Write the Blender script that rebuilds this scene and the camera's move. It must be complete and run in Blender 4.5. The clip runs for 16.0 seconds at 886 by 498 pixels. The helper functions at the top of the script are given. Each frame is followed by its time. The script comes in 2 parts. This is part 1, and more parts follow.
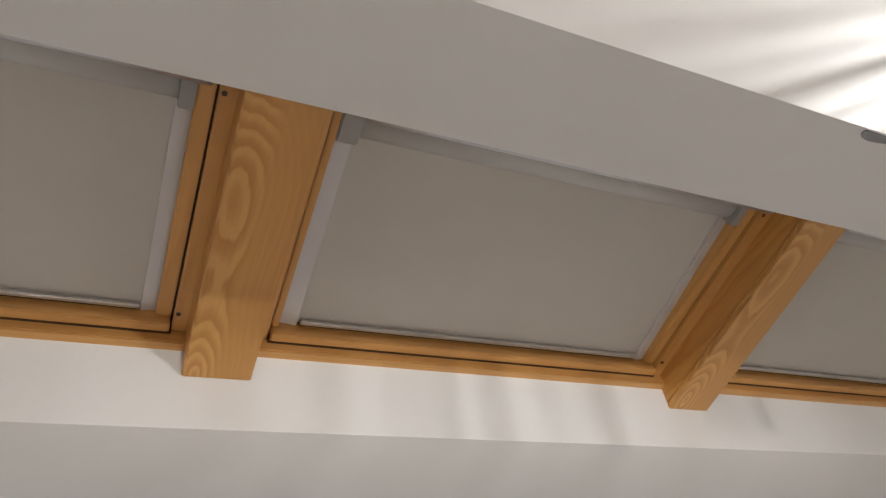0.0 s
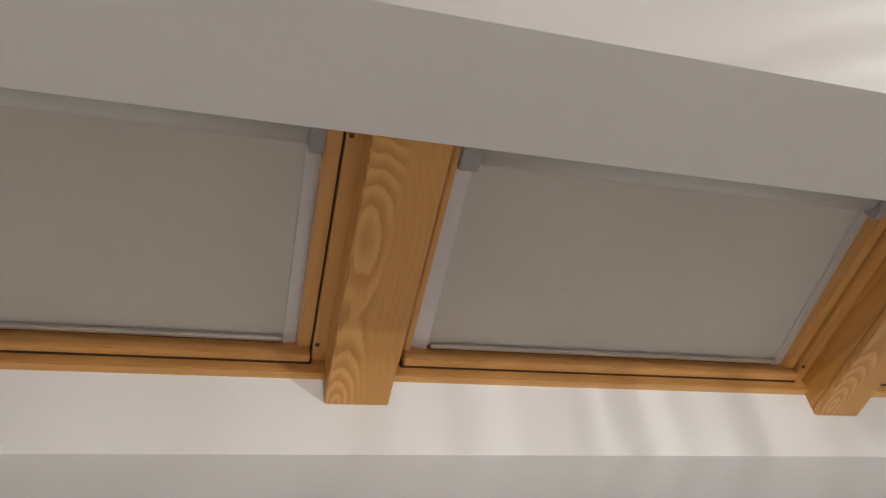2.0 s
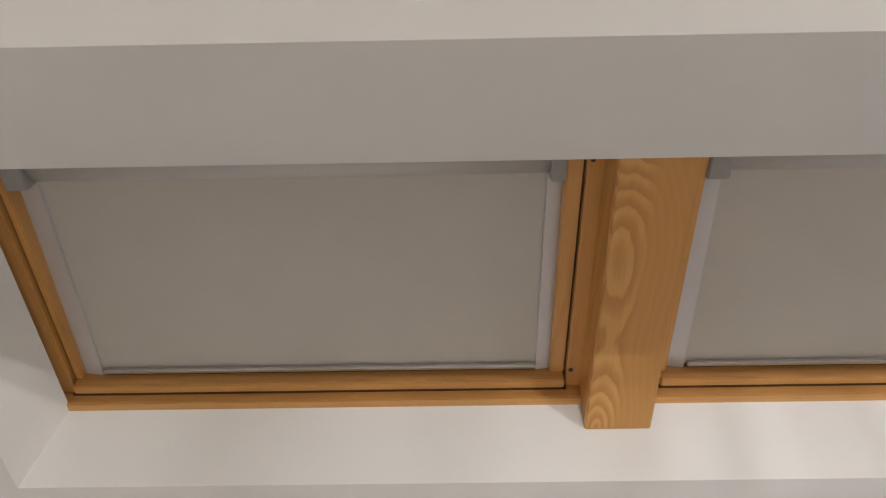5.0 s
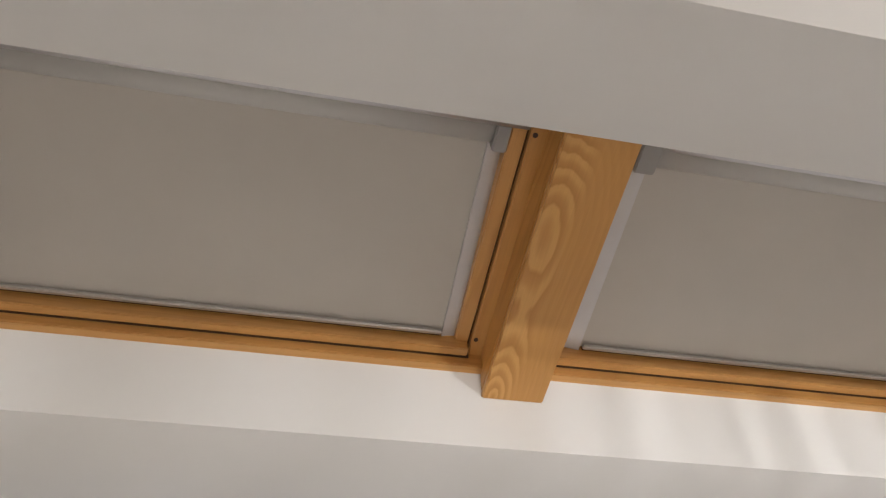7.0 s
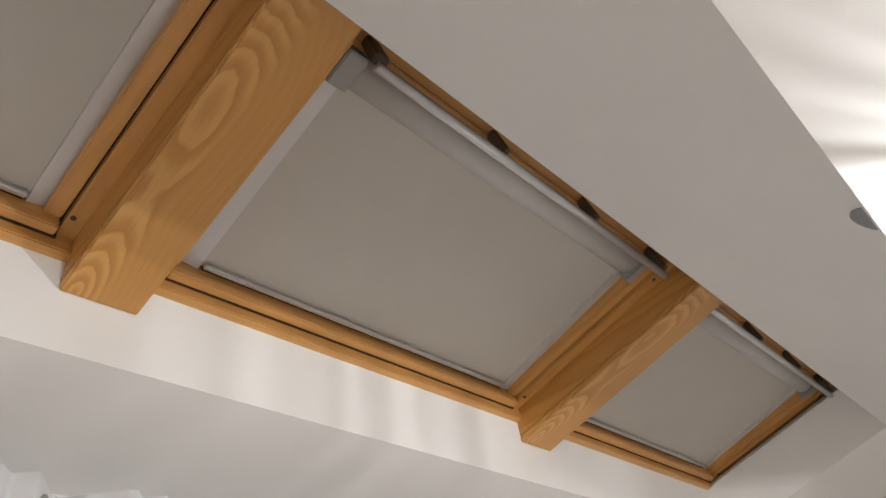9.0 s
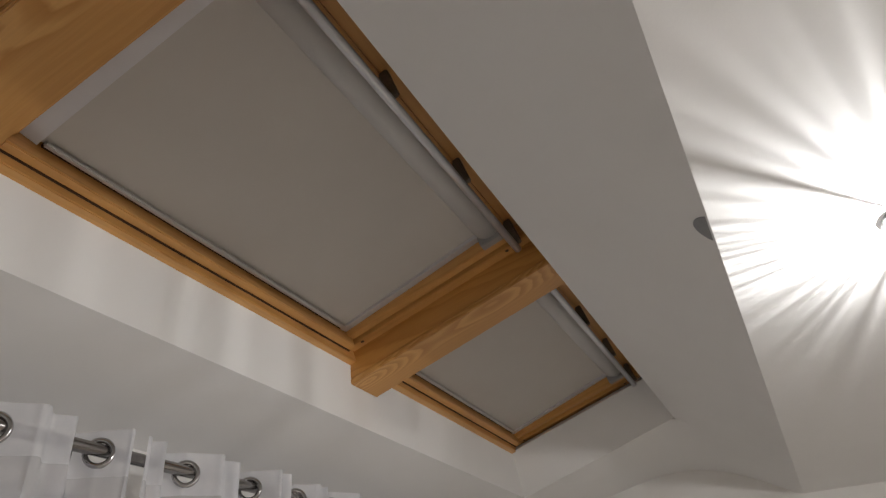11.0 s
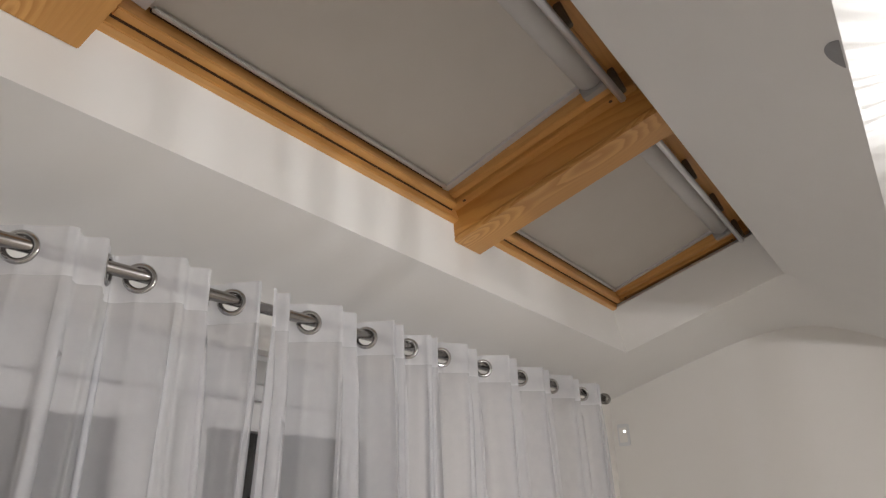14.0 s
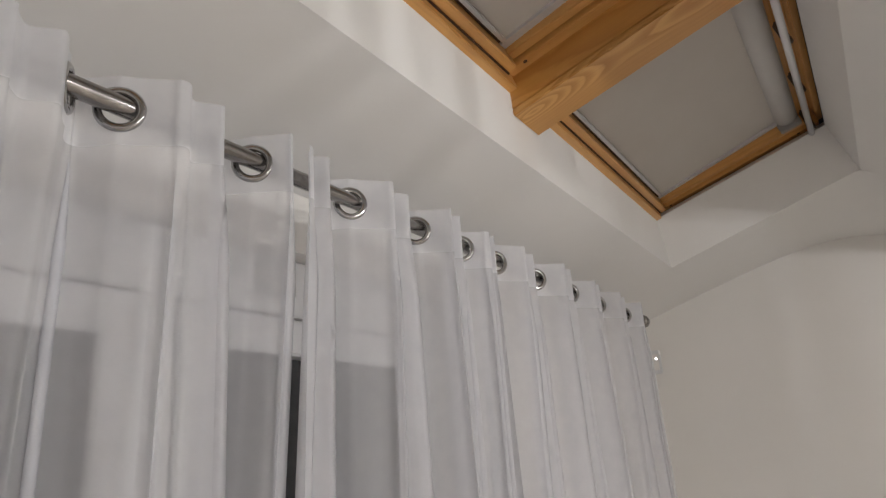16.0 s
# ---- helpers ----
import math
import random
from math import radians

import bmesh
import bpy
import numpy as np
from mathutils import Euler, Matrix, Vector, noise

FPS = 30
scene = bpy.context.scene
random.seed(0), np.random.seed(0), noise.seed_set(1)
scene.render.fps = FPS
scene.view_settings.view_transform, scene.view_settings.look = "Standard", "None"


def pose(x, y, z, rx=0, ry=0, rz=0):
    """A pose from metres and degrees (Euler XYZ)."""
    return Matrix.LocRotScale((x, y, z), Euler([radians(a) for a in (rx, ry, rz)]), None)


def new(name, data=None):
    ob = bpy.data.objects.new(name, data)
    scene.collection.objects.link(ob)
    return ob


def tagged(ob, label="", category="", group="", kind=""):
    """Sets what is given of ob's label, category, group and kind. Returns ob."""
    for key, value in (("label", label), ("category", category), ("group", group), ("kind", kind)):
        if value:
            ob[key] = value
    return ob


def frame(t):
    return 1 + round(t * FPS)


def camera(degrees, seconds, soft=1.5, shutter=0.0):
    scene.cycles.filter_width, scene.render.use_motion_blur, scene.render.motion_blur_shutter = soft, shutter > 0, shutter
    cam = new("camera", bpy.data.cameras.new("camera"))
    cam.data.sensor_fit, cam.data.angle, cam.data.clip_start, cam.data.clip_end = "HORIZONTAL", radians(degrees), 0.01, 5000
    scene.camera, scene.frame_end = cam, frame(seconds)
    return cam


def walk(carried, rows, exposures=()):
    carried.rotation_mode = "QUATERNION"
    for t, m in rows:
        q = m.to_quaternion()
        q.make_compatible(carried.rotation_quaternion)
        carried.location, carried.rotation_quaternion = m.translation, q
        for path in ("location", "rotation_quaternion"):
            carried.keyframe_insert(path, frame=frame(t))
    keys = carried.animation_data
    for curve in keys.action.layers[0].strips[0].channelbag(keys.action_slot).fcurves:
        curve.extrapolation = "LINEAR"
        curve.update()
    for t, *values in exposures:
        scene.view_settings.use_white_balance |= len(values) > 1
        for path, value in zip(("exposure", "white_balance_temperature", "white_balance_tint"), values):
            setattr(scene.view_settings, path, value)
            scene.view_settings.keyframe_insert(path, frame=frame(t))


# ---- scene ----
cam = camera(65.0, 16.0, soft=1.3)
# seconds, eye x y z, Euler turn in degrees
PATH = [
    (0, -1.4182, -1.4378, 1.7227, 126.716, 7.847, -24.023),
    (0.5, -1.4364, -1.4386, 1.7227, 127.246, 7.465, -21.945),
    (1, -1.4478, -1.4492, 1.7353, 127.298, 6.763, -19.258),
    (1.5, -1.4662, -1.4534, 1.7478, 127.370, 6.217, -17.305),
    (2, -1.4819, -1.4576, 1.7591, 127.849, 5.898, -15.205),
    (2.5, -1.4982, -1.4678, 1.7683, 128.046, 5.157, -12.757),
    (3, -1.5084, -1.4660, 1.7685, 128.512, 4.459, -10.518),
    (3.5, -1.5277, -1.4599, 1.7715, 129.409, 3.499, -8.018),
    (4, -1.5511, -1.4585, 1.7783, 129.669, 2.476, -3.926),
    (4.5, -1.5653, -1.4606, 1.7890, 129.645, 0.970, -0.652),
    (4.7, -1.5701, -1.4656, 1.7916, 129.676, 0.301, 1.174),
    (6.8, -1.7097, -1.4329, 1.7393, 129.130, -0.118, -8.738),
    (7, -1.6855, -1.4217, 1.7394, 128.522, 0.374, -11.734),
    (7.5, -1.6175, -1.3573, 1.7458, 128.414, 0.209, -19.316),
    (8, -1.5537, -1.2770, 1.7497, 128.955, 0.803, -25.305),
    (8.5, -1.5730, -1.1798, 1.7254, 128.293, 4.263, -37.418),
    (9, -1.6294, -1.1606, 1.7087, 126.789, 6.155, -46.492),
    (9.5, -1.6568, -1.1475, 1.6944, 125.337, 4.678, -54.414),
    (10, -1.6540, -1.1345, 1.6985, 123.296, 4.685, -59.373),
    (12.5, -1.6061, -1.1343, 1.6978, 120.532, 3.159, -63.411),
    (13, -1.6188, -1.1377, 1.6973, 121.681, 2.809, -61.190),
    (13.5, -1.6220, -1.1326, 1.6875, 118.455, 0.472, -56.929),
    (14, -1.6337, -1.1053, 1.6588, 111.222, 1.892, -54.969),
    (14.5, -1.6566, -1.0435, 1.6461, 107.176, 3.822, -53.930),
    (15, -1.5935, -0.9415, 1.6372, 105.660, 2.605, -59.149),
    (15.5, -1.4580, -0.8001, 1.6357, 106.889, 3.265, -59.458),
    (16, -1.3660, -0.6142, 1.6654, 106.891, 4.040, -57.750),
]
walk(cam, [(t, pose(*row)) for t, *row in PATH], exposures=[(0.0, 0.07), (4.5, 0.16), (8.0, 0.32), (9.0, 0.25), (9.5, 0.03), (10.0, -0.2), (12.5, -0.6), (13.0, -0.5), (14.0, -0.06), (15.5, -0.1), (16.0, -0.12)])

# ---- light: night outside, one ceiling lamp, an added fill lamp, the room's bounce ----
world = bpy.data.worlds.new("night")
world.use_nodes = True
world.node_tree.nodes["Background"].inputs["Color"].default_value = (0.010, 0.013, 0.020, 1)
world.node_tree.nodes["Background"].inputs["Strength"].default_value = 0.6
scene.world = world
LAMP = Vector((-0.385, -1.43, 2.228))
# added fill, out of view behind the eye, to brighten the room
FILL_LAMP = Vector((-1.15, -2.90, 1.93))


def lamp(name, place, watts, radius, colour):
    data = bpy.data.lights.new(name, "POINT")
    data.energy, data.shadow_soft_size, data.color = watts, radius, colour
    ob = new(name, data)
    ob.location = place
    return ob


lamp("lamp_bulb", LAMP, 28, 0.0031, (1.0, 0.99, 0.985))
lamp("fill_lamp_bulb", FILL_LAMP, 86, 0.012, (1.0, 0.957, 0.912))


# ---- materials ----
def material(name, colour, rough=0.5, metal=0.0):
    m = bpy.data.materials.new(name)
    m.use_nodes = True
    b = m.node_tree.nodes["Principled BSDF"]
    b.inputs["Base Color"].default_value = (*colour, 1)
    b.inputs["Roughness"].default_value = rough
    b.inputs["Metallic"].default_value = metal
    return m


def node(m, kind, **values):
    n = m.node_tree.nodes.new(kind)
    for key, value in values.items():
        if key in n.inputs:
            n.inputs[key].default_value = value
    return n


def link(m, a, b):
    m.node_tree.links.new(a, b)


def ramp(m, stops, source):
    n = m.node_tree.nodes.new("ShaderNodeValToRGB")
    while len(n.color_ramp.elements) < len(stops):
        n.color_ramp.elements.new(0.5)
    for e, (p, c) in zip(n.color_ramp.elements, stops):
        e.position, e.color = p, (*c, 1)
    link(m, source, n.inputs["Fac"])
    return n


def mottled(name, a, b, scale, rough, grain=200.0, relief=0.05, metal=0.0):
    """A paint or cloth with a broad mottle and a fine relief."""
    m = material(name, a, rough, metal)
    bsdf = m.node_tree.nodes["Principled BSDF"]
    co = node(m, "ShaderNodeTexCoord")
    n = node(m, "ShaderNodeTexNoise", Scale=scale, Detail=5.0, Roughness=0.6)
    link(m, co.outputs["Object"], n.inputs["Vector"])
    r = ramp(m, [(0.3, a), (0.7, b)], n.outputs["Fac"])
    link(m, r.outputs["Color"], bsdf.inputs["Base Color"])
    f = node(m, "ShaderNodeTexNoise", Scale=grain, Detail=3.0)
    link(m, co.outputs["Object"], f.inputs["Vector"])
    bump = node(m, "ShaderNodeBump", Strength=relief, Distance=0.002)
    link(m, f.outputs["Fac"], bump.inputs["Height"])
    link(m, bump.outputs["Normal"], bsdf.inputs["Normal"])
    return m


def pine(name, along, pith, lean, rings=85.0, light=(0.62, 0.33, 0.105), dark=(0.40, 0.175, 0.04), arched=False):
    """Lacquered pine: growth rings round a pith that leans through the board, so that the faces show arches.
    along: 0 or 1, the local axis that the grain follows."""
    m = material(name, light, 0.38)
    bsdf = m.node_tree.nodes["Principled BSDF"]
    bsdf.inputs["Coat Weight"].default_value = 0.15
    bsdf.inputs["Coat Roughness"].default_value = 0.3
    co = node(m, "ShaderNodeTexCoord")
    info = node(m, "ShaderNodeObjectInfo")
    stretch = node(m, "ShaderNodeMapping")
    stretch.inputs["Scale"].default_value = (3.5, 15, 15) if along == 0 else (15, 3.5, 15)
    link(m, co.outputs["Object"], stretch.inputs["Vector"])
    warp = node(m, "ShaderNodeTexNoise", Scale=1.0, Detail=3.0, Roughness=0.5)
    link(m, stretch.outputs["Vector"], warp.inputs["Vector"])
    sep = node(m, "ShaderNodeSeparateXYZ")
    link(m, co.outputs["Object"], sep.inputs[0])

    def calc(op, a, b=0.0):
        n = m.node_tree.nodes.new("ShaderNodeMath")
        n.operation = op
        for socket, value in zip(n.inputs, (a, b)):
            if isinstance(value, (int, float)):
                socket.default_value = value
            else:
                link(m, value, socket)
        return n.outputs[0]

    run, side = (sep.outputs[0], sep.outputs[1]) if along == 0 else (sep.outputs[1], sep.outputs[0])
    shift = calc("MULTIPLY", info.outputs["Random"], 0.02)
    u = calc("SUBTRACT", calc("ADD", side, shift), pith[0])
    d = calc("SUBTRACT", calc("SUBTRACT", sep.outputs[2], pith[1]), calc("MULTIPLY", run, lean))
    if arched:
        # the pith bends along the board, so that the arches close into long islands
        bend = calc("SINE", calc("MULTIPLY", calc("ADD", calc("SUBTRACT", run, 0.06), calc("MULTIPLY", info.outputs["Random"], 0.10)), 10.1))
        d = calc("ADD", d, calc("MULTIPLY", bend, 0.026))
    r = calc("SQRT", calc("ADD", calc("MULTIPLY", u, u), calc("MULTIPLY", d, d)))
    r = calc("ADD", r, calc("MULTIPLY", calc("SUBTRACT", warp.outputs["Fac"], 0.5), 0.026 if arched else 0.034))
    saw = calc("FRACT", calc("MULTIPLY", r, rings))
    if arched:
        # broad late wood with narrow pale early wood, dying out away from the heart
        grain = ramp(m, [(0.0, dark), (0.30, tuple(0.3 * a + 0.7 * b for a, b in zip(light, dark))), (0.62, light), (0.86, light), (1.0, dark)], saw)
        away = calc("ADD", calc("ABSOLUTE", u), calc("MULTIPLY", warp.outputs["Fac"], 0.02))
        plain = ramp(m, [(0.040, (0, 0, 0)), (0.060, (0.86, 0.86, 0.86))], away)
        level = m.node_tree.nodes.new("ShaderNodeMix")
        level.data_type = "RGBA"
        link(m, plain.outputs["Color"], level.inputs["Factor"])
        link(m, grain.outputs["Color"], level.inputs[6])
        level.inputs[7].default_value = (*(0.42 * a + 0.58 * b for a, b in zip(light, dark)), 1.0)
        grain_out = level.outputs[2]
    else:
        grain_out = ramp(m, [(0.0, light), (0.45, tuple(0.75 * a + 0.25 * b for a, b in zip(light, dark))), (0.84, dark), (1.0, light)], saw).outputs["Color"]
    streak = node(m, "ShaderNodeMapping")
    streak.inputs["Scale"].default_value = (6, 320, 320) if along == 0 else (320, 6, 320)
    link(m, co.outputs["Object"], streak.inputs["Vector"])
    fine = node(m, "ShaderNodeTexNoise", Scale=1.0, Detail=4.0)
    link(m, streak.outputs["Vector"], fine.inputs["Vector"])
    tone = ramp(m, [(0.25, (0.78, 0.74, 0.68)), (0.75, (1.08, 1.06, 1.04))], fine.outputs["Fac"])
    mix = m.node_tree.nodes.new("ShaderNodeMix")
    mix.data_type, mix.blend_type = "RGBA", "MULTIPLY"
    mix.inputs["Factor"].default_value = 0.32
    link(m, grain_out, mix.inputs[6])
    link(m, tone.outputs["Color"], mix.inputs[7])
    link(m, mix.outputs[2], bsdf.inputs["Base Color"])
    bump = node(m, "ShaderNodeBump", Strength=0.08, Distance=0.001)
    link(m, fine.outputs["Fac"], bump.inputs["Height"])
    link(m, bump.outputs["Normal"], bsdf.inputs["Normal"])
    return m


def sheer(name, through_share):
    """Thin voile: part of the light goes straight through, the rest is scattered to both sides."""
    m = material(name, (0.86, 0.87, 0.90), 0.9)
    nodes = m.node_tree.nodes
    out = nodes["Material Output"]
    nodes.remove(nodes["Principled BSDF"])
    co = node(m, "ShaderNodeTexCoord")
    weave = node(m, "ShaderNodeTexNoise", Scale=30.0, Detail=4.0)
    link(m, co.outputs["Object"], weave.inputs["Vector"])
    tone = ramp(m, [(0.3, (0.875, 0.885, 0.93)), (0.7, (0.93, 0.935, 0.97))], weave.outputs["Fac"])
    diffuse, translucent, clear = (nodes.new("ShaderNodeBsdf" + k) for k in ("Diffuse", "Translucent", "Transparent"))
    link(m, tone.outputs["Color"], diffuse.inputs["Color"])
    link(m, tone.outputs["Color"], translucent.inputs["Color"])
    cloth, both = nodes.new("ShaderNodeMixShader"), nodes.new("ShaderNodeMixShader")
    cloth.inputs[0].default_value, both.inputs[0].default_value = 0.42, through_share
    link(m, diffuse.outputs[0], cloth.inputs[1])
    link(m, translucent.outputs[0], cloth.inputs[2])
    link(m, cloth.outputs[0], both.inputs[1])
    link(m, clear.outputs[0], both.inputs[2])
    link(m, both.outputs[0], out.inputs["Surface"])
    return m


plaster = mottled("white_wall_paint", (0.84, 0.83, 0.815), (0.875, 0.865, 0.85), 1.7, 0.75, 260.0, 0.06)
wall_paint = mottled("off_white_wall_paint", (0.86, 0.84, 0.81), (0.89, 0.87, 0.845), 1.3, 0.8, 220.0, 0.08)
pine_beam = pine("pine_beam_board", 1, (0.148, 0.108, 0), -0.14, 72.0, (0.69, 0.377, 0.122), (0.53, 0.249, 0.056), True)
pine_side = pine("pine_side_board", 1, (0.19, 0.03, 0), 0.16, 55.0, (0.63, 0.315, 0.080), (0.53, 0.240, 0.053))
pine_rail = pine("pine_rail", 0, (0.02, 0.10, 0), 0.03, 48.0, (0.70, 0.375, 0.120), (0.64, 0.330, 0.098))
pine_stile = pine("pine_stile", 1, (0.08, 0.06, 0), 0.04, 48.0, (0.70, 0.375, 0.120), (0.64, 0.330, 0.098))
fabric = mottled("blind_cloth", (0.57, 0.535, 0.495), (0.60, 0.565, 0.525), 3.0, 0.85, 900.0, 0.12)
blind_rail = mottled("pale_grey_aluminium", (0.66, 0.65, 0.67), (0.71, 0.70, 0.72), 6.0, 0.4, 300.0, 0.02, 0.25)
fabric_roll = mottled("blind_roll", (0.60, 0.59, 0.575), (0.64, 0.63, 0.615), 5.0, 0.7, 600.0, 0.08)
rail_white = mottled("white_painted_aluminium", (0.68, 0.68, 0.705), (0.74, 0.74, 0.765), 6.0, 0.33, 300.0, 0.02, 0.7)
# grey of the shaded window head, put into the colour
head_shade_grey = mottled("shaded_frame_grey", (0.50, 0.50, 0.50), (0.54, 0.54, 0.53), 8.0, 0.5)
cap_grey = mottled("grey_plastic", (0.36, 0.35, 0.345), (0.40, 0.39, 0.385), 8.0, 0.5)
cover_grey = mottled("dull_grey_plastic", (0.26, 0.26, 0.27), (0.31, 0.31, 0.32), 30.0, 0.6)
aluminium = mottled("brushed_aluminium", (0.62, 0.62, 0.63), (0.70, 0.70, 0.71), 12.0, 0.32, 500.0, 0.03, 1.0)
steel = mottled("satin_steel", (0.30, 0.285, 0.275), (0.36, 0.345, 0.335), 9.0, 0.2, 400.0, 0.03, 1.0)
chrome = mottled("polished_chrome", (0.44, 0.435, 0.435), (0.50, 0.495, 0.495), 9.0, 0.12, 300.0, 0.02, 1.0)
bracket_dark = mottled("dark_metal", (0.10, 0.075, 0.05), (0.15, 0.11, 0.075), 20.0, 0.5)
gap_brown = mottled("dark_brown_rubber", (0.085, 0.038, 0.016), (0.060, 0.027, 0.012), 30.0, 0.8)
screw_brown = mottled("brown_screw_cap", (0.05, 0.03, 0.02), (0.07, 0.04, 0.025), 40.0, 0.5)
upvc = mottled("white_window_plastic", (0.76, 0.77, 0.78), (0.80, 0.80, 0.81), 4.0, 0.35, 200.0, 0.02)
floor_cover = mottled("beige_carpet", (0.53, 0.49, 0.445), (0.59, 0.55, 0.50), 9.0, 0.95, 500.0, 0.5)
voile = sheer("white_voile", 0.46)
voile_hem = sheer("white_voile_doubled", 0.23)
glass = material("window_glass", (1, 1, 1), 0.02)
glass.node_tree.nodes["Principled BSDF"].inputs["Transmission Weight"].default_value = 1.0
frosted = material("clear_glass_rod", (0.95, 0.95, 0.95), 0.08)
frosted.node_tree.nodes["Principled BSDF"].inputs["Transmission Weight"].default_value = 0.75
led = material("lit_indicator", (1, 1, 1), 0.4)
led.node_tree.nodes["Principled BSDF"].inputs["Emission Color"].default_value = (1, 0.97, 0.9, 1)
led.node_tree.nodes["Principled BSDF"].inputs["Emission Strength"].default_value = 4.0
night_card = mottled("night_garden", (0.010, 0.011, 0.012), (0.02, 0.021, 0.02), 1.0, 1.0)


# ---- mesh helpers ----
def solid(name, bm, mat, parent=None, label="", smooth=False):
    bmesh.ops.recalc_face_normals(bm, faces=bm.faces)
    me = bpy.data.meshes.new(name)
    bm.to_mesh(me)
    bm.free()
    me.materials.append(mat)
    if smooth:
        for p in me.polygons:
            p.use_smooth = True
    ob = new(name, me)
    ob.parent = parent
    if label:
        tagged(ob, label)
    return ob


def block(x0, x1, y0, y1, z0, z1, bevel=0.0015):
    bm = bmesh.new()
    m = Matrix.LocRotScale(((x0 + x1) / 2, (y0 + y1) / 2, (z0 + z1) / 2), None, (abs(x1 - x0), abs(y1 - y0), abs(z1 - z0)))
    bmesh.ops.create_cube(bm, size=1, matrix=m)
    if bevel:
        bmesh.ops.bevel(bm, geom=bm.edges[:], offset=bevel, segments=2, affect="EDGES", clamp_overlap=True)
    return bm


def tube(a, b, r, sides=20, r2=None):
    bm = bmesh.new()
    a, b = Vector(a), Vector(b)
    m = Matrix.Translation((a + b) / 2) @ (b - a).to_track_quat("Z", "Y").to_matrix().to_4x4()
    bmesh.ops.create_cone(bm, cap_ends=True, segments=sides, radius1=r, radius2=r if r2 is None else r2, depth=(b - a).length, matrix=m)
    return bm


def torus(bm, m, big, small, n=32, k=10, flat=1.0):
    grid = []
    for i in range(n):
        a = 2 * math.pi * i / n
        grid.append([bm.verts.new(m @ Vector(((big + small * math.cos(b)) * math.cos(a), (big + small * math.cos(b)) * math.sin(a), small * flat * math.sin(b))))
                     for b in (2 * math.pi * j / k for j in range(k))])
    for i in range(n):
        for j in range(k):
            bm.faces.new((grid[i][j], grid[(i + 1) % n][j], grid[(i + 1) % n][(j + 1) % k], grid[i][(j + 1) % k]))
    return bm


def slab(points, offset):
    """A sheet through the corner points, thickened by the offset vector."""
    bm = bmesh.new()
    off = Vector(offset)
    lo = [bm.verts.new(p) for p in points]
    hi = [bm.verts.new(Vector(p) + off) for p in points]
    bm.faces.new(lo)
    bm.faces.new(hi[::-1])
    n = len(points)
    for i in range(n):
        bm.faces.new((lo[i], lo[(i + 1) % n], hi[(i + 1) % n], hi[i]))
    bmesh.ops.triangulate(bm, faces=[f for f in bm.faces if len(f.verts) > 4])
    return bm


def setting(ob, label, category):
    return tagged(ob, label, category, kind="structure")


# ---- the room ----
SLOPE, SILL_Z = 17.5, 2.63
ROOF = pose(0, 0, SILL_Z, 180 - SLOPE)          # local x along the row, y up the roof, z down into the room


def on_roof(x, v, w):
    return ROOF @ Vector((x, v, w))


X0, X1 = -4.2, 2.175             # side walls
Y_WALL, Y_BACK = 0.392, -4.6      # curtain wall, wall behind
WELL_L, WELL_R = -2.545, 1.533   # the skylight well at the ceiling
G = (-1.120, 2.3095)               # lower edge of the splayed soffit
U = (-0.710, 2.594)               # upper rim of the well
LOW = (0.028, 2.364)            # lower rim of the well
SAG = (U[1] - LOW[1]) / (LOW[0] - U[0])
CEIL_WALL = LOW[1] - SAG * (Y_WALL + 0.12 - LOW[0])


def roofline(y):
    return LOW[1] - SAG * (y - LOW[0])


setting(solid("floor", block(X0 - 0.1, X1 + 0.1, Y_BACK - 0.1, Y_WALL + 0.25, -0.1, 0.0, 0), floor_cover), "plain beige carpeted floor of the room", "floor")
setting(solid("wall_east", block(X1, X1 + 0.12, Y_BACK, Y_WALL + 0.12, 0, 2.75, 0), wall_paint), "plain off-white painted end wall beside the curtain", "wall")
setting(solid("wall_west", block(X0 - 0.12, X0, Y_BACK, Y_WALL + 0.12, 0, 2.75, 0), wall_paint), "plain off-white painted end wall", "wall")
setting(solid("wall_south", block(X0, X1, Y_BACK - 0.12, Y_BACK, 0, 2.5, 0), wall_paint), "plain off-white painted wall across the room", "wall")
setting(solid("ceiling", block(X0, X1, Y_BACK, G[0], G[1], G[1] + 0.1, 0), plaster), "flat white painted ceiling lit by a lamp", "ceiling")
# splayed soffit between the flat ceiling and the skylight well; past the well its ridge flattens out towards the end wall
RISE = (U[1] - G[1]) / (U[0] - G[0])


def vault(x, y):
    k = 0.004 + 0.15 * max(0.0, (x - WELL_R) / (X1 - WELL_R)) ** 0.8
    a, b = G[1] + RISE * (y - G[0]), roofline(y)
    low = min(a, b)
    return low - k * math.log(math.exp((low - a) / k) + math.exp((low - b) / k)) if y > G[0] else G[1]


soffit = bmesh.new()
for lift in (0.0, 0.014):
    west = [soffit.verts.new((x, y, z + lift)) for x, (y, z) in ((X0, G), (0.3, G), (WELL_R, G), (WELL_R, U), (0.3, U), (X0, U))]
    soffit.faces.new((west[0], west[1], west[4], west[5]))
    soffit.faces.new((west[1], west[2], west[3], west[4]))
    depths = [G[0] + (LOW[0] - G[0]) * j / 40 for j in range(41)]
    rows = [[soffit.verts.new((x, y, vault(x, y) + lift)) for y in depths] for x in (WELL_R + (X1 - WELL_R) * i / 14 for i in range(15))]
    for a, b in zip(rows, rows[1:]):
        for j in range(40):
            soffit.faces.new((a[j], b[j], b[j + 1], a[j + 1]))
ob = solid("soffit", soffit, plaster, None, "", True)
setting(ob, "sloping white plaster soffit round the skylight well", "soffit")
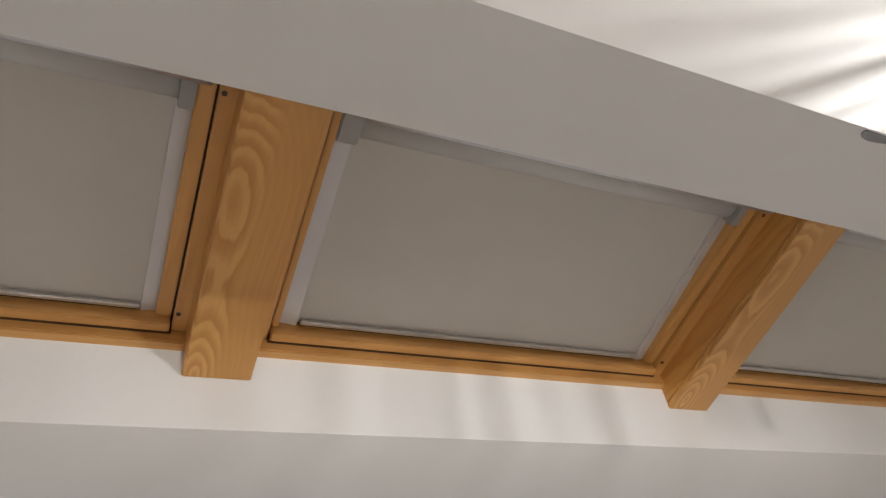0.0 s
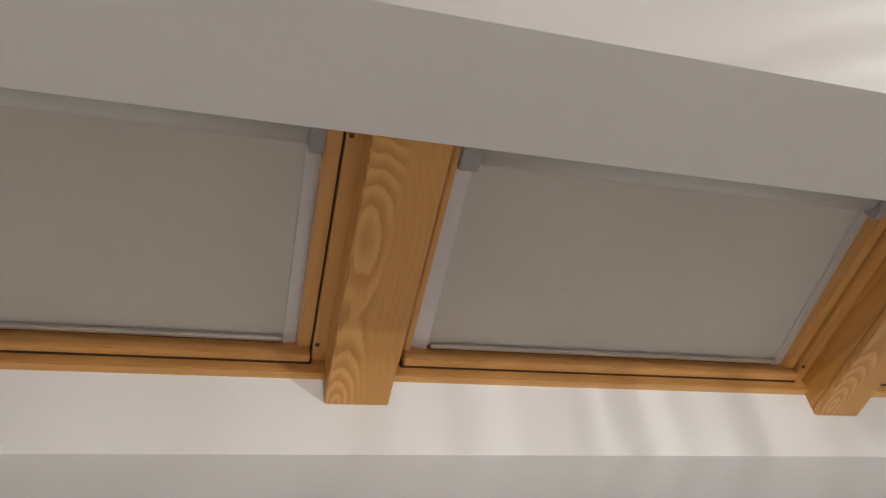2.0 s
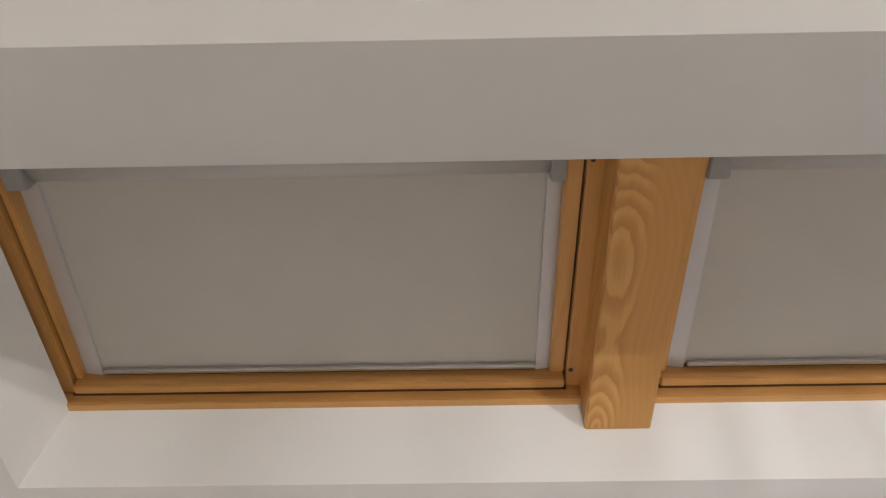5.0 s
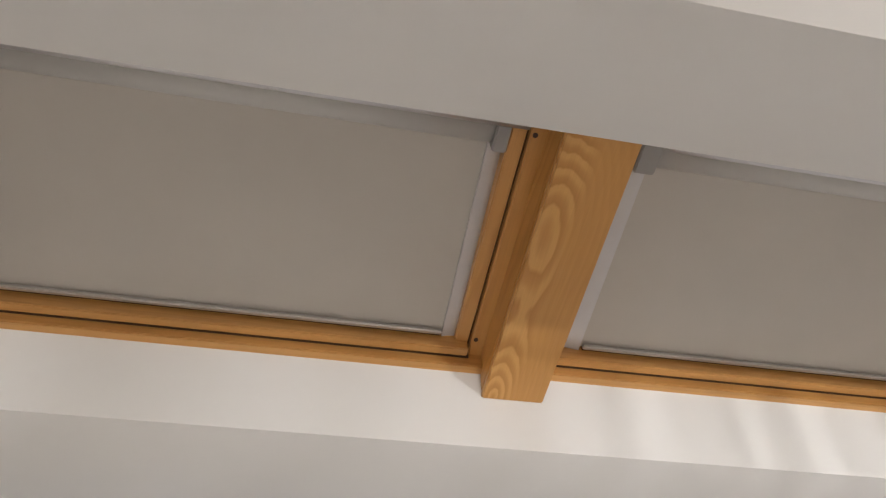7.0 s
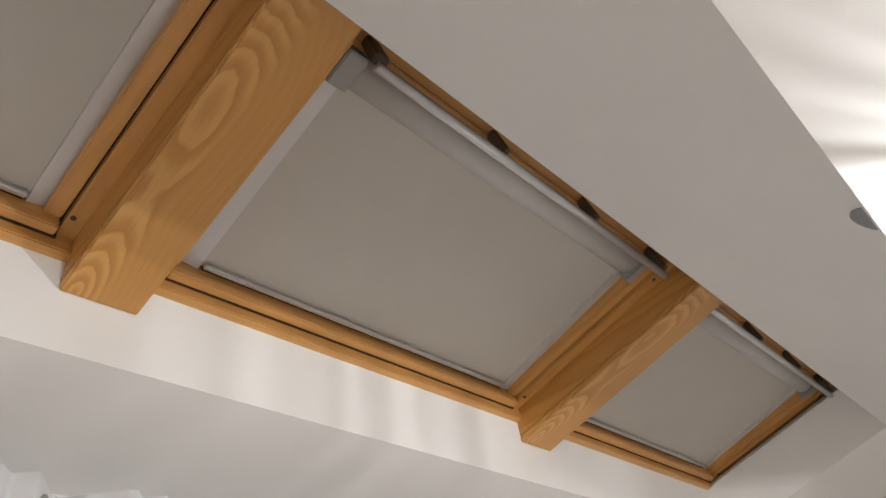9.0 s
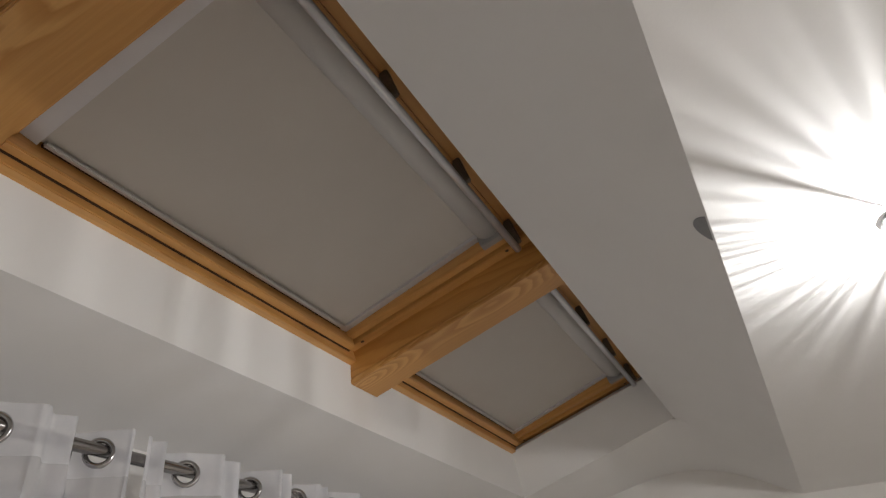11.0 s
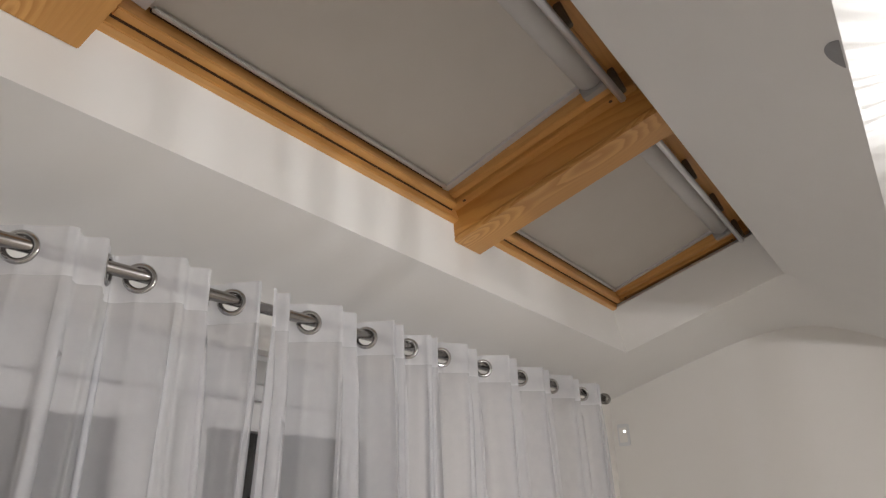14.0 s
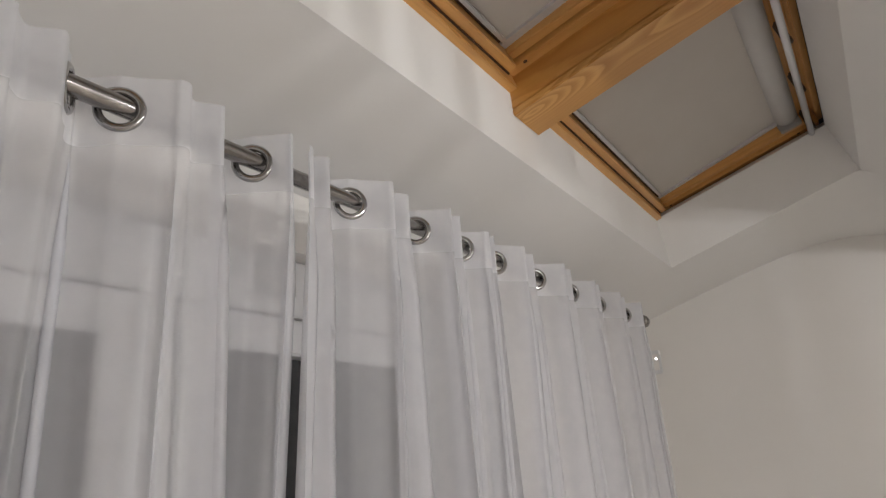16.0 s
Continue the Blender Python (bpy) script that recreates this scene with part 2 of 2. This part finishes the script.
setting(solid("ceiling_slope", slab([(X0, LOW[0], LOW[1]), (X1, LOW[0], LOW[1]), (X1, Y_WALL + 0.12, CEIL_WALL), (X0, Y_WALL + 0.12, CEIL_WALL)], (0, 0.03, 0.02)), plaster),
        "sloping white ceiling above the curtain", "ceiling")
setting(solid("ceiling_slope_west", slab([(X0, *U), (WELL_L, *U), (WELL_L, *LOW), (X0, *LOW)], (0, 0, 0.02)), plaster), "sloping white ceiling beside the skylight well", "ceiling")
# well linings
FV0, FV1, FW = -0.056, 0.647, 0.058
FX0, FX1 = -2.497, 1.448
well = [on_roof(FX0, FV0, FW), on_roof(FX1, FV0, FW), on_roof(FX1, FV1, FW), on_roof(FX0, FV1, FW)]
rim = [Vector((WELL_L, *LOW)), Vector((WELL_R, *LOW)), Vector((WELL_R, *U)), Vector((WELL_L, *U))]
for name, i, off in (("well_reveal_bottom", 0, (0, 0.03, 0.0)), ("well_reveal_east", 1, (0.03, 0, 0.025)), ("well_reveal_top", 2, (0, -0.02, 0.02)), ("well_reveal_west", 3, (-0.03, 0, 0.025))):
    j = (i + 1) % 4
    setting(solid(name, slab([rim[i], rim[j], well[j], well[i]], off), plaster), "smooth white plaster reveal of the skylight well", "reveal")
setting(solid("roof_deck", slab([on_roof(X0, -0.9, -0.16), on_roof(X1, -0.9, -0.16), on_roof(X1, 1.6, -0.16), on_roof(X0, 1.6, -0.16)], on_roof(0, 0, -0.06) - on_roof(0, 0, 0)), bracket_dark), "dark roof covering above the windows", "roof")

# ---- the curtain wall with the garden window ----
OX0, OX1, OZ0, OZ1 = -2.30, 0.30, 0.10, 2.115
for name, box in (("wall_north_west", (X0, OX0, Y_WALL, Y_WALL + 0.12, 0, 2.25)), ("wall_north_east", (OX1, X1, Y_WALL, Y_WALL + 0.12, 0, 2.25)),
                  ("wall_north_head", (OX0, OX1, Y_WALL, Y_WALL + 0.12, OZ1, 2.25)), ("wall_north_foot", (OX0, OX1, Y_WALL, Y_WALL + 0.12, 0, OZ0))):
    setting(solid(name, block(*box, 0), wall_paint), "off-white painted wall behind the sheer curtain", "wall")
setting(solid("backdrop", block(-6, 6, 3.0, 3.05, -0.5, 4.0, 0), night_card), "dark night garden beyond the window", "backdrop")


def garden_window():
    e = new("window_4")
    setting(e, "white plastic window with dark night panes behind voile", "window")
    y0, y1 = Y_WALL + 0.05, Y_WALL + 0.11
    top = 1.900
    for a, b, c, d in ((OX0, OX1, 1.982, OZ1), (OX0, OX1, OZ0, OZ0 + 0.08)):
        solid("window_frame", block(a, b, y0, y1, c, d, 0.004), upvc, e)
    for a, b in ((OX0, OX0 + 0.08), (-0.625, -0.565), (OX1 - 0.08, OX1)):
        solid("window_frame", block(a, b, y0, y1, OZ0 + 0.08, 1.982, 0.004), upvc, e)
    for a, b, pa, pb in ((OX0 + 0.082, -0.627, OX0 + 0.16, -0.715), (-0.563, OX1 - 0.082, -0.476, 0.135)):
        sash = solid("casement", block(a, b, y0 - 0.012, y1 - 0.02, top, 1.978, 0.005), upvc, e)
        solid("rail", block(a, b, y0 - 0.012, y1 - 0.02, OZ0 + 0.085, OZ0 + 0.165, 0.005), upvc, sash)
        solid("stile", block(a, pa, y0 - 0.012, y1 - 0.02, OZ0 + 0.165, top, 0.005), upvc, sash)
        solid("stile", block(pb, b, y0 - 0.012, y1 - 0.02, OZ0 + 0.165, top, 0.005), upvc, sash)
        solid("pane", block(pa, pb, y0 + 0.008, y0 + 0.014, OZ0 + 0.165, top, 0), glass, sash, "dark window pane")
    for a, b in ((OX0 + 0.082, -0.627), (-0.563, OX1 - 0.082)):
        solid("seal", block(a, b, y0 - 0.0135, y0, 1.9785, 1.9815, 0), cap_grey, e, "dark rubber seal over the casement")
    # shade on the frame under the opening's head, added as a thin grey panel
    solid("head_shade_panel", block(-0.375, -0.262, y0 - 0.010, y0, 2.028, 2.096, 0.003), head_shade_grey, e, "pale grey panel for the shaded part of the window head")


garden_window()


# ---- the three roof windows, their blinds and the beams between ----
PITCH, BLIND = 1.39, 1.030


def roof_window(number, x0):
    """x0: where the blind's right edge lies along the row."""
    e = new("window_%d" % number)
    e.matrix_world = ROOF @ Matrix.Translation((x0, 0, 0))
    setting(e, "lacquered pine roof window behind a closed blind", "window")
    L, R = -BLIND, 0.0
    # sash
    solid("sash_rail", block(L - 0.067, R + 0.067, -0.028, -0.004, -0.05, 0.040, 0.003), pine_rail, e)
    solid("sash_rail", block(L - 0.067, R + 0.067, 0.560, 0.600, -0.05, -0.022, 0.003), pine_rail, e)
    for a, b in ((R + 0.034, R + 0.067), (L - 0.067, L - 0.050)):
        solid("sash_stile", block(a, b, -0.004, 0.600, -0.05, 0.014, 0.003), pine_stile, e)
    # shadow gap and outer frame
    solid("seal", block(L - 0.072, R + 0.072, -0.0335, -0.0285, -0.05, 0.0385, 0), gap_brown, e, "dark brown rubber seal in the shadow gap")
    for a, b in ((R + 0.0675, R + 0.0715), (L - 0.0715, L - 0.0675)):
        solid("seal", block(a, b, -0.028, 0.600, -0.05, 0.004, 0), gap_brown, e)
    solid("frame_rail", block(L - 0.109, R + 0.109, -0.068, -0.034, -0.06, 0.064, 0.003), pine_rail, e)
    solid("frame_rail", block(L - 0.109, R + 0.109, 0.640, 0.662, -0.06, 0.010, 0.003), pine_rail, e)
    for a, b in ((R + 0.072, R + 0.109), (L - 0.109, L - 0.072)):
        solid("frame_stile", block(a, b, -0.034, 0.640, -0.06, 0.027, 0.003), pine_stile, e)
    solid("head_board", block(L - 0.072, R + 0.072, 0.600, 0.640, -0.06, -0.030, 0.002), pine_rail, e)
    solid("pane", block(L - 0.034, R + 0.034, 0.002, 0.560, -0.045, -0.037, 0), glass, e, "clear roof window pane")
    # ventilation bar along the head
    bar = solid("handle_bar", tube((L - 0.01, 0.595, 0.062), (R + 0.055, 0.595, 0.062), 0.011), rail_white, e, "white ventilation bar on dark brackets", True)
    for x, wide in ((L - 0.006, 0.016), (L + 0.36, 0.009), (L + 0.72, 0.009), (R + 0.034, 0.013)):
        solid("bracket", block(x - wide, x + wide, 0.594, 0.618, -0.030, 0.056, 0.003), bracket_dark, bar)
    for x, v in ((R + 0.081, 0.018), (R + 0.081, 0.560)):
        solid("screw_cap", tube((x, v, 0.025), (x, v, 0.0285), 0.0055, 14), screw_brown, e)
    return e


def roller_blind(x0):
    e = new("roller_blind")
    e.matrix_world = ROOF @ Matrix.Translation((x0, 0, 0))
    tagged(e, "closed grey-beige roller blind with white aluminium side rails", "blind", "roof window blinds")
    L, R = -BLIND, 0.0
    solid("cloth", slab([(L - 0.012, 0.004, -0.006), (R + 0.005, 0.004, -0.006), (R + 0.005, 0.530, -0.030), (L - 0.012, 0.530, -0.030)], (0, 0, -0.0015)), fabric, e, "closed grey-beige blind cloth")
    bar = solid("bottom_bar", block(L, R, 0.005, 0.017, -0.004, 0.010, 0.003), aluminium, e, "thin silver bottom bar")
    solid("slot", block(L + 0.004, R - 0.004, -0.0035, 0.0048, -0.008, 0.000, 0), gap_brown, bar)
    for a, b in ((R + 0.002, R + 0.034), (L - 0.050, L - 0.006)):
        # the faces lean outwards
        wa, wb = (0.002, -0.004) if a > 0 else (-0.006, 0.002)
        solid("side_rail", slab([(a, -0.003, wa), (b, -0.003, wb), (b, 0.512, wb - 0.020), (a, 0.512, wa - 0.020)], (0, 0, -0.026)), blind_rail, e)
    solid("cassette", tube((L - 0.004, 0.549, -0.034), (R + 0.004, 0.549, -0.034), 0.042, 40), fabric_roll, e, "pale roll of blind cloth in its head cassette", True)
    for a, b in ((R + 0.004, R + 0.034), (L - 0.050, L - 0.004)):
        solid("end_cap", block(a, b, 0.507, 0.586, -0.02, 0.019, 0.003), cap_grey, e)
    return e


def beam(x0):
    e = new("beam")
    e.matrix_world = ROOF @ Matrix.Translation((x0, 0, 0))
    tagged(e, "lacquered pine boxed beam between two roof windows", "beam", "beams between the roof windows")
    solid("soffit_board", block(0.1045, 0.2550, -0.0757, 0.70, 0.109, 0.127, 0.003), pine_beam, e, "pine board with arched grain")
    for a, b in ((0.105, 0.1235), (0.236, 0.2545)):
        solid("side_board", block(a, b, -0.0755, 0.70, 0.0, 0.1085, 0.002), pine_side, e)
    return e


for k in range(3):
    roof_window(k + 1, (k - 1) * PITCH)
    roller_blind((k - 1) * PITCH)
for k in (-1, 0):
    beam(k * PITCH)


# ---- curtain rod and voile curtains ----


def on_rod(x, dy=0.0, dz=0.0):
    """A point on the rod's axis; it hangs a little askew to the wall."""
    return Vector((x, 0.179 + 0.0257 * x + dy, 2.157 + 0.018 * x + dz))


rod = new("curtain_rod")
tagged(rod, "satin steel curtain rod under the sloping ceiling", "curtain rod")
solid("pole", tube(on_rod(-2.55), on_rod(1.675), 0.014, 24), steel, rod, "", True)
for x, s in ((1.675, 1), (-2.55, -1)):
    cap = tube(on_rod(x - 0.004 * s), on_rod(x + 0.03 * s), 0.027, 28)
    bmesh.ops.bevel(cap, geom=cap.edges[:], offset=0.004, segments=2, affect="EDGES")
    solid("finial", cap, steel, rod, "round steel end cap", True)
for x in (-2.45, 1.55):
    solid("rod_bracket", tube(on_rod(x, 0, -0.012), (x, Y_WALL, on_rod(x).z - 0.012), 0.007, 14), steel, rod, "", True)

RING_DROP, RING_BIG, RING_SMALL = 0.006, 0.0270, 0.0062


def loop(f):
    """The front fold between two rings: a high crest, a crease, and a lower second crest."""
    marks = ((0, 0), (0.40, 1), (0.60, 0.42), (0.80, 0.80), (1, 0))
    for (a, ya), (b, yb) in zip(marks, marks[1:]):
        if f <= b:
            k = (f - a) / (b - a)
            k = 0.45 * k + 0.55 * (1 - math.cos(math.pi * k)) / 2
            return ya + (yb - ya) * k
    return 0.0


def curtain(rings, start, x_left, x_right, seed, label, start_sway=0.0):
    """A voile curtain on eyelets: at each ring the cloth crosses the rod, and swings to the front and back between."""
    rnd = random.Random(seed)
    e = new("curtain")
    tagged(e, label, "curtain", "voile curtains")
    swing = [0.050 + 0.014 * rnd.random() for _ in range(len(rings) + 2)]
    knots = [x_left] + list(rings) + [x_right]

    def header(s):
        """s: ring count from the first ring; gives x and y on the top line."""
        i = max(-1, min(len(rings) - 1, math.floor(s)))
        f = min(1.0, max(0.0, s - i))
        a, b = knots[i + 1], knots[i + 2]
        x = a + (b - a) * f
        if (i + start) % 2 == 0:
            y = 0.85 * swing[i + 1] * math.sin(math.pi * f)
        else:
            y = -swing[i + 1] * loop(f)
        return x, y

    n = 30
    count = (len(rings) + 1) * n
    # the end pieces stop short of a full swing
    params = [-0.62 + (len(rings) - 1 + 1.24) * k / count for k in range(count + 1)]
    tops = [header(s) for s in params]
    arc = [0.0]
    for (xa, ya), (xb, yb) in zip(tops, tops[1:]):
        arc.append(arc[-1] + math.hypot(xb - xa, yb - ya))
    z_top, z_hem, z_end = 0.041, -0.056, -2.10   # over the rod
    zs = [z_top + (z_hem - z_top) * j / 22 for j in range(23)]
    zl = [z_hem + (z_end - z_hem) * (j / 34) ** 1.1 for j in range(35)]
    drift = [(rnd.uniform(-0.035, 0.035), rnd.uniform(0, 6.28), rnd.uniform(0.6, 1.25)) for _ in range(len(rings) + 2)]

    if start_sway:
        drift[0] = drift[1] = (start_sway, drift[0][1], 1.0)

    pleats = [(i + c + rnd.uniform(-0.05, 0.05), rnd.uniform(0.013, 0.021)) for i in range(-1, len(rings)) for c in ((0.34, 0.46, 0.80) if (i + start) % 2 else (0.5,)) if rnd.random() < 0.8]

    def place(k, z):
        x, y = tops[k]
        d = min(1.0, max(0.0, (-0.06 - z) / 1.2))
        s = params[k]
        i = max(0, min(len(rings), int(math.floor(s)) + 1))
        f = s - math.floor(s)
        j = min(len(rings), i + 1)
        amp = drift[i][2] * (1 - f) + drift[j][2] * f
        sway = drift[i][0] * (1 - f) + drift[j][0] * f
        wob = noise.noise(Vector((s * 0.9, z * 1.3, seed))) * 0.022 * d + noise.noise(Vector((s * 2.3, z * 3.0, seed + 7))) * 0.006 * min(1, d * 3)
        sub = (0.008 * math.sin(6.283 * 1.5 * s + 1.3 * math.sin(s)) + 0.004 * math.sin(6.283 * 3.1 * s + 2.2 * math.sin(0.7 * s))) * min(1.0, d * 2.2)
        y += sub
        # narrow pinched pleats, in which the cloth lies double
        for centre, depth in pleats:
            v = (s - centre) / 0.05
            if abs(v) < 3.0:
                g = depth * min(1.0, 0.25 + d * 7.0) * math.exp(-v * v)
                x -= 1.5 * g * v
                y -= 0.6 * g
        return on_rod(x) + Vector(((sway - 0.05) * d + wob + 0.02 * (x + 0.56) * d, y * (1 + (amp - 0.8) * d) + wob * 0.8 - 0.01 * d, z + (0.004 * math.sin(s * 2.1) if z == z_top else 0)))

    holes = [min(range(len(params)), key=lambda k: abs(params[k] - i)) for i in range(len(rings))]

    def sheet(rows, cut):
        bm = bmesh.new()
        grid = [[bm.verts.new(place(k, z)) for k in range(len(params))] for z in rows]
        for j in range(len(rows) - 1):
            for k in range(len(params) - 1):
                if cut:
                    zc, sc = (rows[j] + rows[j + 1]) / 2, (arc[k] + arc[k + 1]) / 2
                    if any((sc - arc[h]) ** 2 + (zc + RING_DROP) ** 2 < 0.0245 ** 2 for h in holes):
                        continue
                bm.faces.new((grid[j][k], grid[j][k + 1], grid[j + 1][k + 1], grid[j + 1][k]))
        return bm

    head = solid("heading", sheet(zs, True), voile_hem, e, "doubled stiff heading tape", True)
    solid("drape", sheet(zl, False), voile, e, "thin see-through white voile", True)
    for h in holes:
        x, y = tops[h]
        (xa, ya), (xb, yb) = tops[max(0, h - 1)], tops[min(len(tops) - 1, h + 1)]
        t = Vector((xb - xa, yb - ya, 0)).normalized()
        nrm = Vector((-t.y, t.x, 0))
        m = Matrix.Translation(on_rod(x, y, -RING_DROP)) @ nrm.to_track_quat("Z", "Y").to_matrix().to_4x4()
        solid("eyelet", torus(bmesh.new(), m, RING_BIG, RING_SMALL, 28, 10, 0.75), chrome, head, "shiny steel eyelet ring", True)
    return e


curtain([-0.479, -0.395, -0.225, -0.159, -0.015, 0.04, 0.174, 0.225, 0.424, 0.501, 0.705, 0.784, 0.993, 1.073, 1.309, 1.4, 1.537], 0, -0.618, 1.656, 3,
        "sheer white voile curtain hung by eyelets, drawn towards the end wall", -0.035)
left = [-0.597 - 0.118 * k - (0.050 if k % 2 == 0 else 0.0) for k in range(16)][::-1]
curtain(left, 0 if len(left) % 2 == 0 else 1, left[0] - 0.12, -0.547, 5, "sheer white voile curtain hung by eyelets, half of a pair")


# ---- small fixtures ----
def wall_sensor():
    e = new("wall_switch")
    tagged(e, "small white wall switch with a lit spot on the end wall", "switch")
    solid("plate", block(X1 - 0.016, X1, 0.295, 0.360, 1.998, 2.115, 0.004), upvc, e)
    solid("button", block(X1 - 0.021, X1 - 0.016, 0.305, 0.350, 2.016, 2.095, 0.002), wall_paint, e)
    solid("indicator", block(X1 - 0.023, X1 - 0.021, 0.311, 0.321, 2.068, 2.078, 0.001), led, e, "lit white indicator")


wall_sensor()


def soffit_disc():
    # a round plate, cut off where the flat ceiling begins
    up = Vector((0, U[0] - G[0], U[1] - G[1])).normalized()
    out = Vector((0, -up.z, up.y)) * -0.0015
    mid = Vector((-0.529, *G)) - up * 0.017
    arc = [mid + Vector((0.048 * math.cos(a), 0, 0)) + up * 0.048 * math.sin(a) for a in (0.46 + (math.pi - 0.92) * k / 24 for k in range(25))]
    bm = slab(arc, out)
    e = solid("cover_plate", bm, cover_grey)
    tagged(e, "small grey round cover at the soffit's edge", "cover plate")


soffit_disc()


def ceiling_lamp(at, label):
    """A small bulb in a cage of glass rods, on a stem from the flat ceiling."""
    e = new("ceiling_lamp")
    tagged(e, label, "lamp", "ceiling lamps")
    solid("base_plate", tube((at.x, at.y, G[1] - 0.012), (at.x, at.y, G[1]), 0.05, 40), chrome, e)
    solid("stem", tube((at.x, at.y, at.z + 0.017), (at.x, at.y, G[1] - 0.012), 0.010 if at.z > 2.1 else 0.004, 16), chrome, e)
    rnd = random.Random(4)
    for k in range(96):
        a = 2 * math.pi * (k + rnd.uniform(-0.45, 0.45)) / 96
        r = 0.062 + rnd.uniform(-0.006, 0.006)
        p = at + Vector((r * math.cos(a), r * math.sin(a), 0))
        solid("glass_rod", tube(p + Vector((0, 0, -0.05)), p + Vector((0, 0, 0.066)), rnd.uniform(0.0003, 0.0015), 6), frosted, e)
    return e


ceiling_lamp(LAMP, "lit lamp with a cage of glass rods on the ceiling")
# body for the added fill light, modelled on the first lamp
ceiling_lamp(FILL_LAMP, "added fill lamp out of view, with a cage of glass rods on a stem")
